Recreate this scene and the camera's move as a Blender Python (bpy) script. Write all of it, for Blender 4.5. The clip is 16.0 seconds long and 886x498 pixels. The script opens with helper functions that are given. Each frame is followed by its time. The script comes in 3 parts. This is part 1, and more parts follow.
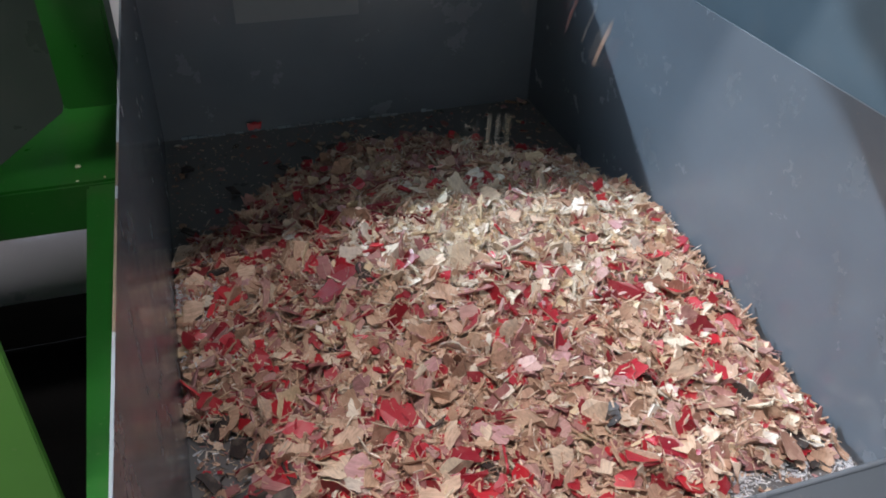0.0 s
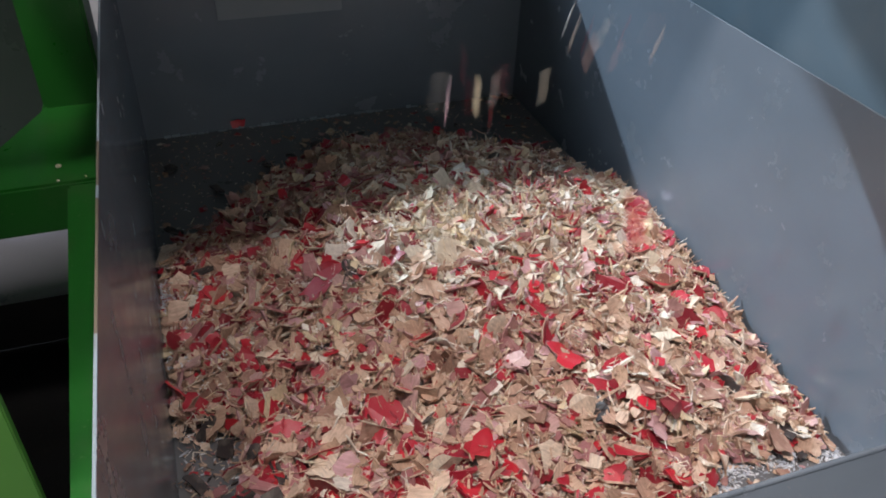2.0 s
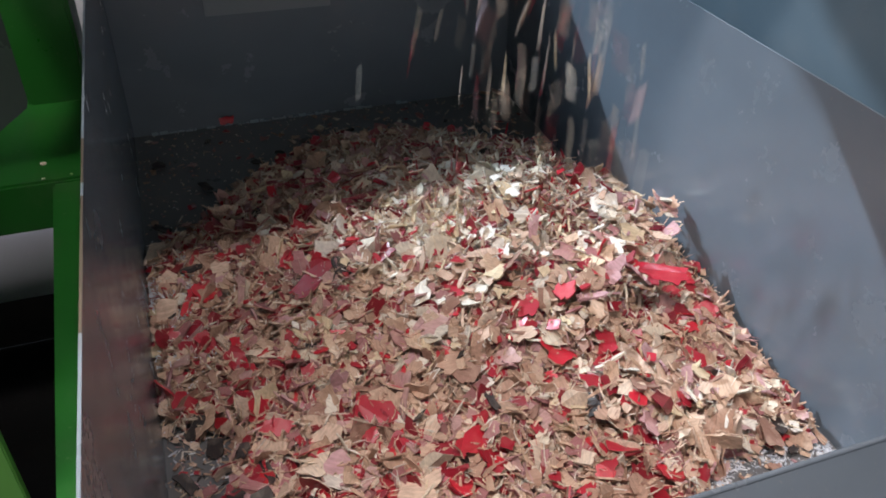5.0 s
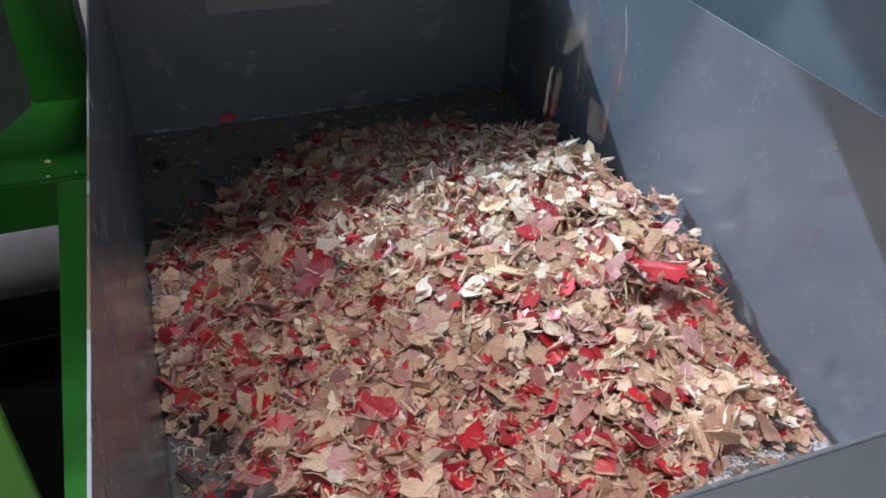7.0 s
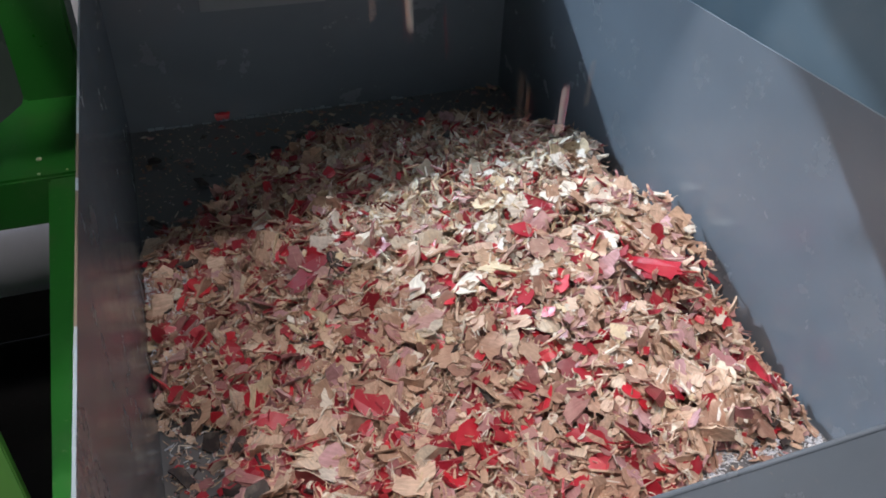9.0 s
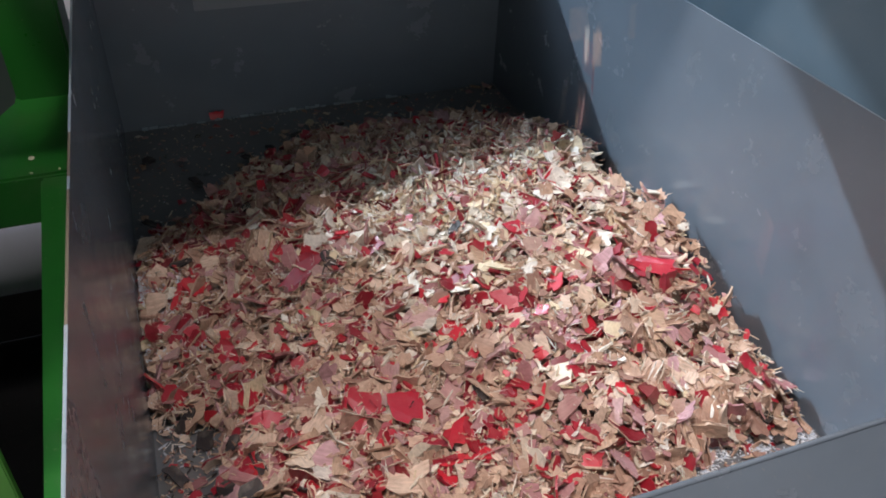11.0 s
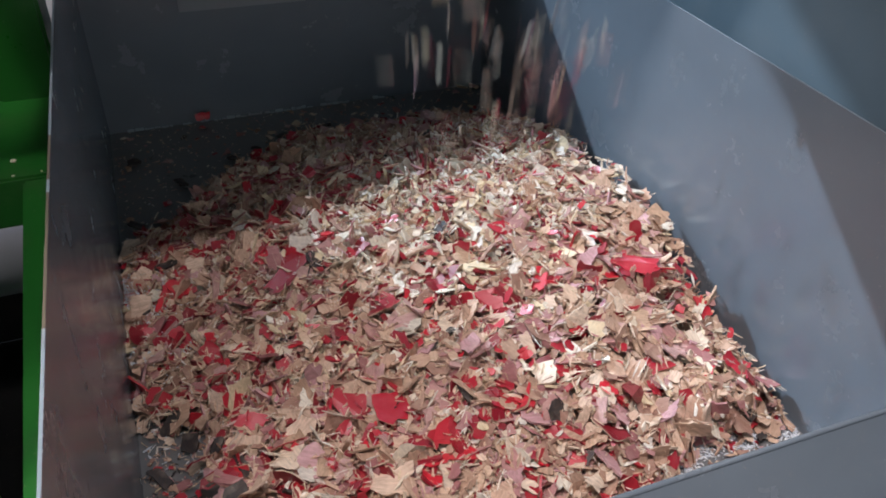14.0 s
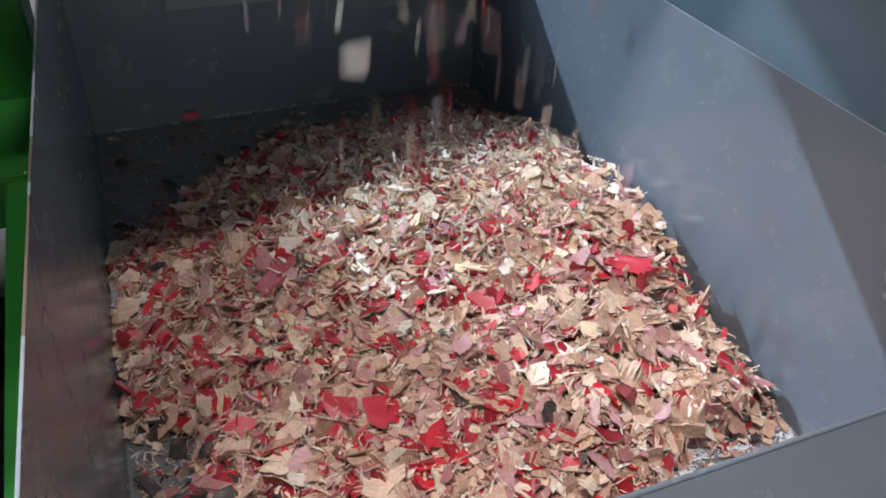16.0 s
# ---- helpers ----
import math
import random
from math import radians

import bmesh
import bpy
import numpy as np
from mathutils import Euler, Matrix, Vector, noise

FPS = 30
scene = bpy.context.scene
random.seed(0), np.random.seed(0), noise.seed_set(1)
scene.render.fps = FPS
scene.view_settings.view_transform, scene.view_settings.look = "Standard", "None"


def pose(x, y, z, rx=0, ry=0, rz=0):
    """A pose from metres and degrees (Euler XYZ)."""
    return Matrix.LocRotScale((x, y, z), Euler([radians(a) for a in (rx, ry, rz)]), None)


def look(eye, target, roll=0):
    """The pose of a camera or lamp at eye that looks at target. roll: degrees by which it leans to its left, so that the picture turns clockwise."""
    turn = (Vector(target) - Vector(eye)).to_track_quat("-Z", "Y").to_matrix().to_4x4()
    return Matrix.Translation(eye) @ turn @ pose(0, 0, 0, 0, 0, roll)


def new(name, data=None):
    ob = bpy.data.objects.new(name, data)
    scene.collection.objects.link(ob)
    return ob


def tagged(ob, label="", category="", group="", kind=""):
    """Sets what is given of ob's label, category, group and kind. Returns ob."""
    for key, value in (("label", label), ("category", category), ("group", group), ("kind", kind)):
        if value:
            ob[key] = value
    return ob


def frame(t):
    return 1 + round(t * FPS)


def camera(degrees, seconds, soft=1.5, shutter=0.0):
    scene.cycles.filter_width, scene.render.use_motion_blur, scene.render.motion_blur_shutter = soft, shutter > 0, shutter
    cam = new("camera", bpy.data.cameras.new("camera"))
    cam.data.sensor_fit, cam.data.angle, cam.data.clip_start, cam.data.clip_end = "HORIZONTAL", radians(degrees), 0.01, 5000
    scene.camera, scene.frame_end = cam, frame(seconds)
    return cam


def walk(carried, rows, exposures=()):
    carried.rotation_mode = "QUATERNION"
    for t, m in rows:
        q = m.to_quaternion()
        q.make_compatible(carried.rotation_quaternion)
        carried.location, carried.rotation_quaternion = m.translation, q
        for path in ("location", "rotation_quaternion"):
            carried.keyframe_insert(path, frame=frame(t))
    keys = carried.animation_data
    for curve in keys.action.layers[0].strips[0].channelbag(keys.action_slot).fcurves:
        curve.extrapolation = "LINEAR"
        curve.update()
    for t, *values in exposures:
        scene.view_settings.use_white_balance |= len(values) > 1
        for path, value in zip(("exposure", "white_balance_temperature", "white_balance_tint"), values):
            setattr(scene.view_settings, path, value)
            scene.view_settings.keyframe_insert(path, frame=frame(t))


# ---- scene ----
WIDTH, BACK, RIM = 0.70, 1.33, 0.362
cam = camera(58.6, 16.0, soft=1.85, shutter=0.5)
walk(cam, [
    (0.0, pose(0.0741, -0.0000, 0.6945, 53.576, -1.659, -17.769)),
    (0.5, pose(0.0735, -0.0039, 0.6981, 53.513, -1.613, -18.080)),
    (1.0, pose(0.0761, -0.0015, 0.6947, 53.396, -1.687, -18.492)),
    (1.5, pose(0.0788, 0.0029, 0.6901, 53.378, -1.681, -18.748)),
    (2.0, pose(0.0758, 0.0029, 0.6921, 53.330, -1.680, -18.931)),
    (2.5, pose(0.0712, 0.0007, 0.6950, 53.296, -1.683, -19.142)),
    (3.0, pose(0.0718, -0.0001, 0.6953, 53.244, -1.736, -19.294)),
    (3.5, pose(0.0787, 0.0006, 0.6915, 53.310, -1.870, -19.457)),
    (4.0, pose(0.0794, 0.0049, 0.6888, 53.253, -1.789, -19.519)),
    (6.5, pose(0.0750, 0.0062, 0.6899, 52.918, -1.808, -19.690)),
    (7.0, pose(0.0742, 0.0016, 0.6941, 52.870, -1.834, -19.671)),
    (7.5, pose(0.0753, 0.0025, 0.6931, 52.835, -1.731, -19.695)),
    (8.0, pose(0.0788, 0.0105, 0.6852, 52.802, -1.833, -19.713)),
    (8.5, pose(0.0794, 0.0087, 0.6861, 52.794, -1.793, -19.804)),
    (9.0, pose(0.0800, 0.0004, 0.6907, 52.821, -1.799, -19.841)),
    (11.5, pose(0.0843, -0.0023, 0.6901, 52.778, -1.813, -20.196)),
    (12.0, pose(0.0849, -0.0013, 0.6901, 52.779, -1.831, -20.289)),
    (12.5, pose(0.0851, -0.0036, 0.6953, 52.633, -1.763, -20.381)),
    (13.0, pose(0.0890, -0.0056, 0.6923, 52.682, -1.836, -20.513)),
    (13.5, pose(0.0886, -0.0048, 0.6936, 52.665, -1.801, -20.648)),
    (14.0, pose(0.0912, -0.0055, 0.6923, 52.765, -1.898, -20.750)),
    (14.5, pose(0.0966, 0.0024, 0.6865, 52.704, -1.824, -20.811)),
    (15.0, pose(0.0952, 0.0039, 0.6860, 52.737, -1.908, -21.057)),
    (15.5, pose(0.0966, 0.0026, 0.6889, 52.673, -1.829, -21.166)),
    (16.0, pose(0.0966, 0.0030, 0.6888, 52.637, -2.001, -21.334)),
], exposures=[(0.0, 0.04, 6380, 10), (4.0, 0.04, 6380, 10), (9.0, 0.04, 6330, 10), (13.5, 0.0, 6230, 10), (16.0, 0.16, 6230, 10)])

# ---- light ----
TRAVEL = Vector((0.66, -1.0, -0.76))
world = bpy.data.worlds.new("daylight")
scene.world = world
world.use_nodes = True
wn, wl = world.node_tree.nodes, world.node_tree.links
sky = wn.new("ShaderNodeTexSky")
sky.sky_type, sky.sun_disc = "NISHITA", False
sky.sun_elevation, sky.sun_rotation = radians(32.4), radians(-33.4)
wn["Background"].inputs["Strength"].default_value = 0.12
wl.new(sky.outputs["Color"], wn["Background"].inputs["Color"])

sun_data = bpy.data.lights.new("sun", "SUN")
sun_data.energy, sun_data.angle, sun_data.color = 4.0, radians(1.0), (0.70, 0.85, 1.0)
sun = new("sun", sun_data)
sun.matrix_world = look((-2, 3, 2), Vector((-2, 3, 2)) + TRAVEL)


def area_lamp(name, eye, target, sx, sy, watts, colour):
    data = bpy.data.lights.new(name, "AREA")
    data.shape, data.size, data.size_y, data.energy, data.color = "RECTANGLE", sx, sy, watts, colour
    ob = new(name, data)
    ob.matrix_world = look(eye, target)
    return ob


# unseen overhead area lights; the second is added fill for the front
area_lamp("overhead_light", (-0.60, 0.12, 2.86), (0.45, 0.4, 0), 0.6, 0.2, 62, (1.0, 0.885, 0.86))
area_lamp("overhead_light", (0.25, -0.18, 2.86), (0.2, 0.2, 0), 0.9, 0.2, 28, (1.0, 0.91, 0.90))
# low fill added from the front; the south wall has no opening there
area_lamp("front_fill_light", (0.5, -3.8, 1.1), (0.4, 1.0, 0.2), 2.4, 2.0, 22, (1.0, 0.97, 0.94))
area_lamp("window_light", (-1.6, 3.15, 2.0), (0.2, 0.5, 0.4), 2.4, 1.6, 62, (0.64, 0.80, 1.0))


# ---- materials ----
def nodes_of(name):
    m = bpy.data.materials.new(name)
    m.use_nodes = True
    t = m.node_tree
    return m, t, t.nodes["Principled BSDF"]


def node(t, kind, **values):
    n = t.nodes.new(kind)
    for key, value in values.items():
        n.inputs[key].default_value = value
    return n


def ramp(t, source, stops, constant=False):
    r = t.nodes.new("ShaderNodeValToRGB")
    if constant:
        r.color_ramp.interpolation = "CONSTANT"
    e = r.color_ramp.elements
    while len(e) < len(stops):
        e.new(0.5)
    for el, (p, c) in zip(e, stops):
        el.position = p
        el.color = (*c, 1) if len(c) == 3 else c
    t.links.new(source, r.inputs["Fac"])
    return r.outputs["Color"]


def coords(t, scale=(1, 1, 1)):
    c = t.nodes.new("ShaderNodeTexCoord")
    m = t.nodes.new("ShaderNodeMapping")
    m.inputs["Scale"].default_value = scale
    t.links.new(c.outputs["Object"], m.inputs["Vector"])
    return m.outputs["Vector"]


def noise_tex(t, vector, scale, detail=4.0, rough=0.55):
    n = node(t, "ShaderNodeTexNoise", Scale=scale, Detail=detail, Roughness=rough)
    t.links.new(vector, n.inputs["Vector"])
    return n.outputs["Fac"]


def mixed(t, fac, a, b):
    m = t.nodes.new("ShaderNodeMix")
    m.data_type = "RGBA"
    if isinstance(fac, float):
        m.inputs["Factor"].default_value = fac
    else:
        t.links.new(fac, m.inputs["Factor"])
    for key, v in ((6, a), (7, b)):
        if isinstance(v, tuple):
            m.inputs[key].default_value = (*v, 1)
        else:
            t.links.new(v, m.inputs[key])
    return m.outputs[2]


def bump(t, bsdf, height, strength, distance=0.002):
    b = node(t, "ShaderNodeBump", Strength=strength, Distance=distance)
    t.links.new(height, b.inputs["Height"])
    t.links.new(b.outputs["Normal"], bsdf.inputs["Normal"])


def painted_steel(name, colour, dust=(0.30, 0.24, 0.19), dusty=0.35, rough=0.38, scale=1.0):
    """Sheet steel with satin paint, smears, scuffs and settled wood dust."""
    m, t, b = nodes_of(name)
    v = coords(t)
    smear = noise_tex(t, coords(t, (3, 3, 4)), 2.2 * scale, 5)
    fine = noise_tex(t, v, 160 * scale, 3)
    blot = noise_tex(t, v, 14 * scale, 6, 0.65)
    tone = ramp(t, smear, [(0.3, tuple(c * 0.93 for c in colour)), (0.7, tuple(c * 1.06 for c in colour))])
    mask = ramp(t, blot, [(0.52, (0, 0, 0)), (0.80, (dusty,) * 3)])
    speck = ramp(t, fine, [(0.66, (0, 0, 0)), (0.74, (dusty,) * 3)])
    c = mixed(t, mask, tone, dust)
    c = mixed(t, speck, c, tuple(min(1, x * 1.6) for x in dust))
    t.links.new(c, b.inputs["Base Color"])
    r = ramp(t, blot, [(0.3, (rough - 0.06,) * 3), (0.75, (rough + 0.16,) * 3)])
    t.links.new(r, b.inputs["Roughness"])
    bump(t, b, smear, 0.007, 0.01)
    return m


def chip_random(t):
    """One number per chip, for joined chips and single ones alike."""
    g = t.nodes.new("ShaderNodeNewGeometry")
    o = t.nodes.new("ShaderNodeObjectInfo")
    a = t.nodes.new("ShaderNodeMath")
    a.operation = "ADD"
    t.links.new(g.outputs["Random Per Island"], a.inputs[0])
    t.links.new(o.outputs["Random"], a.inputs[1])
    f = t.nodes.new("ShaderNodeMath")
    f.operation = "FRACT"
    t.links.new(a.outputs[0], f.inputs[0])
    return f.outputs[0]


def chip_material(name, colours, rough, grain=0.36, gloss=0.5):
    m, t, b = nodes_of(name)
    rnd = chip_random(t)
    n = len(colours)
    base = ramp(t, rnd, [(i / n, c) for i, c in enumerate(colours)], True)
    turn = t.nodes.new("ShaderNodeVectorRotate")
    turn.rotation_type = "Z_AXIS"
    spin = t.nodes.new("ShaderNodeMath")
    spin.operation = "MULTIPLY"
    spin.inputs[1].default_value = 43.0
    t.links.new(rnd, spin.inputs[0])
    t.links.new(spin.outputs[0], turn.inputs["Angle"])
    t.links.new(coords(t), turn.inputs["Vector"])
    along = t.nodes.new("ShaderNodeMapping")
    along.inputs["Scale"].default_value = (60, 420, 200)
    t.links.new(turn.outputs["Vector"], along.inputs["Vector"])
    fibre = noise_tex(t, along.outputs["Vector"], 1.0, 4, 0.6)
    blot = noise_tex(t, coords(t), 55, 4)
    dark = mixed(t, grain, base, (0.10, 0.05, 0.03))
    light = mixed(t, grain * 0.6, base, (0.80, 0.66, 0.50))
    c = mixed(t, ramp(t, fibre, [(0.36, (0, 0, 0)), (0.66, (1, 1, 1))]), dark, base)
    c = mixed(t, ramp(t, blot, [(0.5, (0, 0, 0)), (0.75, (0.8,) * 3)]), c, light)
    t.links.new(c, b.inputs["Base Color"])
    b.inputs["Roughness"].default_value = rough
    b.inputs["Specular IOR Level"].default_value = gloss
    bump(t, b, fibre, 0.35, 0.0006)
    return m


STEEL = painted_steel("grey_painted_steel", (0.148, 0.178, 0.209), dusty=0.09, rough=0.18)
STEEL.node_tree.nodes["Principled BSDF"].inputs["Specular IOR Level"].default_value = 0.9
STEEL_FLOOR = painted_steel("dusty_steel_floor", (0.15, 0.152, 0.155), dusty=0.4, rough=0.30)
STEEL_BLUE = painted_steel("blue_grey_steel", (0.095, 0.131, 0.156), dusty=0.06)
# lighter steel colour that carries the patch of light on the back panel
LIGHT_PATCH = painted_steel("light_patch_paint", (0.21, 0.235, 0.25), dusty=0.1)
EDGE = painted_steel("worn_bare_edge", (0.31, 0.385, 0.43), dust=(0.20, 0.15, 0.11), dusty=0.9, rough=0.3, scale=0.6)
DULL = painted_steel("dull_brown_edge", (0.17, 0.14, 0.10), rough=0.5)
GREEN = painted_steel("green_machine_paint", (0.013, 0.115, 0.013), dusty=0.10, rough=0.33)
GREEN_LIGHT = painted_steel("light_green_paint", (0.11, 0.32, 0.05), dusty=0.10, rough=0.4)
DARK = painted_steel("dark_machine_paint", (0.040, 0.055, 0.048), dusty=0.03, rough=0.3)
PIPE = painted_steel("pipe_paint", (0.22, 0.225, 0.25), dusty=0.1, rough=0.3)
# near-black and almost glossless, in place of the shade under the frame
VOID_BLACK = painted_steel("unlit_gap_black", (0.006, 0.006, 0.006), dusty=0.02, rough=0.8)
VOID_BLACK.node_tree.nodes["Principled BSDF"].inputs["Specular IOR Level"].default_value = 0.08
CONCRETE = painted_steel("workshop_concrete", (0.09, 0.09, 0.09), rough=0.75)
PLASTER = painted_steel("workshop_plaster", (0.68, 0.68, 0.68), dusty=0.1, rough=0.8)
WOOD = chip_material("chipped_wood", [(0.49, 0.315, 0.215), (0.62, 0.425, 0.305), (0.73, 0.53, 0.395), (0.53, 0.33, 0.235),
                                      (0.36, 0.20, 0.145), (0.80, 0.64, 0.49), (0.58, 0.38, 0.27), (0.69, 0.48, 0.335)], 0.75, 0.40)
PALE = chip_material("pale_wood", [(0.79, 0.715, 0.59), (0.86, 0.80, 0.70), (0.75, 0.65, 0.50), (0.78, 0.63, 0.41)], 0.7)
RED = chip_material("red_painted_face", [(0.56, 0.020, 0.038), (0.44, 0.016, 0.036), (0.29, 0.012, 0.028),
                                         (0.22, 0.010, 0.020), (0.38, 0.016, 0.032)], 0.36, 0.12)
PINK = chip_material("pink_brown_veneer", [(0.47, 0.23, 0.21), (0.56, 0.34, 0.31), (0.39, 0.16, 0.16), (0.57, 0.32, 0.33)], 0.6)
BLACK = chip_material("black_chip", [(0.015, 0.015, 0.017), (0.03, 0.028, 0.03)], 0.6)
DUST = chip_material("white_dust", [(0.66, 0.69, 0.72), (0.78, 0.79, 0.80), (0.52, 0.56, 0.62)], 0.35, 0.05)
CHIP_MATERIALS = [WOOD, PALE, RED, PINK, BLACK, DUST]


# ---- building helpers ----
def part(name, bm, material, parent=None, label=""):
    me = bpy.data.meshes.new(name)
    bm.to_mesh(me)
    bm.free()
    me.materials.append(material)
    ob = new(name, me)
    if parent is not None:
        ob.parent = parent
    return tagged(ob, label)


def box_bm(x0, x1, y0, y1, z0, z1, bevel=0.0, bm=None):
    bm = bm or bmesh.new()
    r = bmesh.ops.create_cube(bm, size=1)
    for v in r["verts"]:
        v.co = Vector(((x0 + x1) / 2 + v.co.x * (x1 - x0), (y0 + y1) / 2 + v.co.y * (y1 - y0), (z0 + z1) / 2 + v.co.z * (z1 - z0)))
    if bevel:
        bmesh.ops.bevel(bm, geom=list({e for v in r["verts"] for e in v.link_edges}), offset=bevel, segments=2, affect="EDGES")
    return bm


def prism_bm(profile, axis, a, b, bevel=0.0):
    """A polygon, given in the two other axes, drawn out along axis from a to b."""
    bm = bmesh.new()
    def at(p, w):
        return {"x": (w, *p), "y": (p[0], w, p[1]), "z": (*p, w)}[axis]
    lo = [bm.verts.new(at(p, a)) for p in profile]
    hi = [bm.verts.new(at(p, b)) for p in profile]
    n = len(profile)
    bm.faces.new(lo)
    bm.faces.new(hi[::-1])
    for i in range(n):
        bm.faces.new((lo[i], hi[i], hi[(i + 1) % n], lo[(i + 1) % n])[::-1])
    bmesh.ops.recalc_face_normals(bm, faces=bm.faces)
    if bevel:
        bmesh.ops.bevel(bm, geom=bm.edges[:], offset=bevel, segments=2, affect="EDGES")
    return bm


def rod_bm(a, b, radius, sides=12, bm=None):
    bm = bm or bmesh.new()
    a, b = Vector(a), Vector(b)
    m = Matrix.Translation((a + b) / 2) @ (b - a).to_track_quat("Z", "Y").to_matrix().to_4x4()
    bmesh.ops.create_cone(bm, cap_ends=True, segments=sides, radius1=radius, radius2=radius, depth=(b - a).length, matrix=m)
    return bm


# ---- the workshop ----
GROUND = -0.36


def workshop():
    floor = part("floor", box_bm(-4, 5, -4, 3.2, GROUND - 0.1, GROUND), CONCRETE)
    tagged(floor, "dark dusty concrete workshop floor", "floor", kind="structure")
    tagged(part("ceiling", box_bm(-4.2, 5.2, -4.2, 3.4, 3.1, 3.2), PLASTER), "plain grey workshop ceiling", "ceiling", kind="structure")
    for name, b in (("wall_west", (-4.2, -4, -4.2, 3.4)), ("wall_east", (5, 5.2, -4.2, 3.4)), ("wall_south", (-4, 5, -4.2, -4))):
        tagged(part(name, box_bm(*b, GROUND - 0.1, 3.1), PLASTER), "plain plastered workshop wall", "wall", kind="structure")
    bm = box_bm(-4, -3.2, 3.2, 3.4, GROUND - 0.1, 3.1)
    box_bm(0.0, 5, 3.2, 3.4, GROUND - 0.1, 3.1, bm=bm)
    box_bm(-3.2, 0.0, 3.2, 3.4, GROUND - 0.1, 1.0, bm=bm)
    tagged(part("wall_north", bm, PLASTER), "plain plastered workshop wall with a wide window opening", "wall", kind="structure")


workshop()


# ---- the collecting bin ----
def bin_legs(bin_ob):
    for x in (0.03, WIDTH - 0.03):
        for y in (0.36, BACK - 0.04):
            part("leg", box_bm(x - 0.02, x + 0.02, y - 0.02, y + 0.02, GROUND, -0.004, 0.002), STEEL, bin_ob)


def collecting_bin():
    ob = tagged(new("collecting_bin"), "dusty grey painted sheet steel bin holding wood chips", "bin")
    part("bottom", box_bm(0, WIDTH, 0.19, BACK, -0.004, 0), STEEL_FLOOR, ob, "dusty scratched steel bottom sheet")
    part("side_panel", box_bm(-0.0010, 0.0008, 0.10, BACK, -0.004, RIM - 0.006), STEEL, ob)
    part("side_panel", box_bm(WIDTH, WIDTH + 0.0018, 0.06, BACK, -0.004, RIM - 0.005), STEEL, ob)
    part("back_panel", box_bm(-0.004, WIDTH + 0.004, BACK, BACK + 0.004, -0.004, 0.42), STEEL, ob)
    # thin pale sheet in place of light falling on the back panel
    part("light_patch_sheet", box_bm(0.15, 0.36, BACK - 0.004, BACK - 0.0005, 0.203, 0.40, 0.001), LIGHT_PATCH, ob, "paler grey sheet standing in for a patch of light on the back panel")
    lip = prism_bm([(0.3025, 0.147), (0.2995, 0.147), (0.205, 0.0), (0.2085, 0.0)], "x", 0.002, WIDTH - 0.002)
    rod_bm((0.002, 0.301, 0.1475), (WIDTH - 0.002, 0.301, 0.1475), 0.0026, 10, lip)
    part("front_panel", lip, STEEL, ob, "low sloping front panel with a rolled top edge")
    # worn rims
    for a, b, m in ((0.10, 0.405, EDGE), (0.405, 0.563, DULL), (0.563, 0.582, EDGE), (0.582, 0.655, DULL), (0.655, BACK, EDGE)):
        part("rim", box_bm(-0.0012, 0.0009, a, b, RIM - 0.006, RIM - 0.0048, 0.0003), m, ob, "bare worn steel rim" if m is EDGE else "rim with dull brown paint left on it")
    # weld seam along the foot of the back panel
    rnd = random.Random(5)
    x = 0.03
    while x < 0.5:
        w = rnd.uniform(0.003, 0.016)
        if rnd.random() < 0.8:
            part("weld_bead", box_bm(x, x + w, BACK - rnd.uniform(0.002, 0.005), BACK - 0.0002, 0.0, rnd.uniform(0.0015, 0.0055), 0.0006), EDGE, ob)
        x += w + rnd.uniform(0.0003, 0.002)
    bin_legs(ob)


collecting_bin()


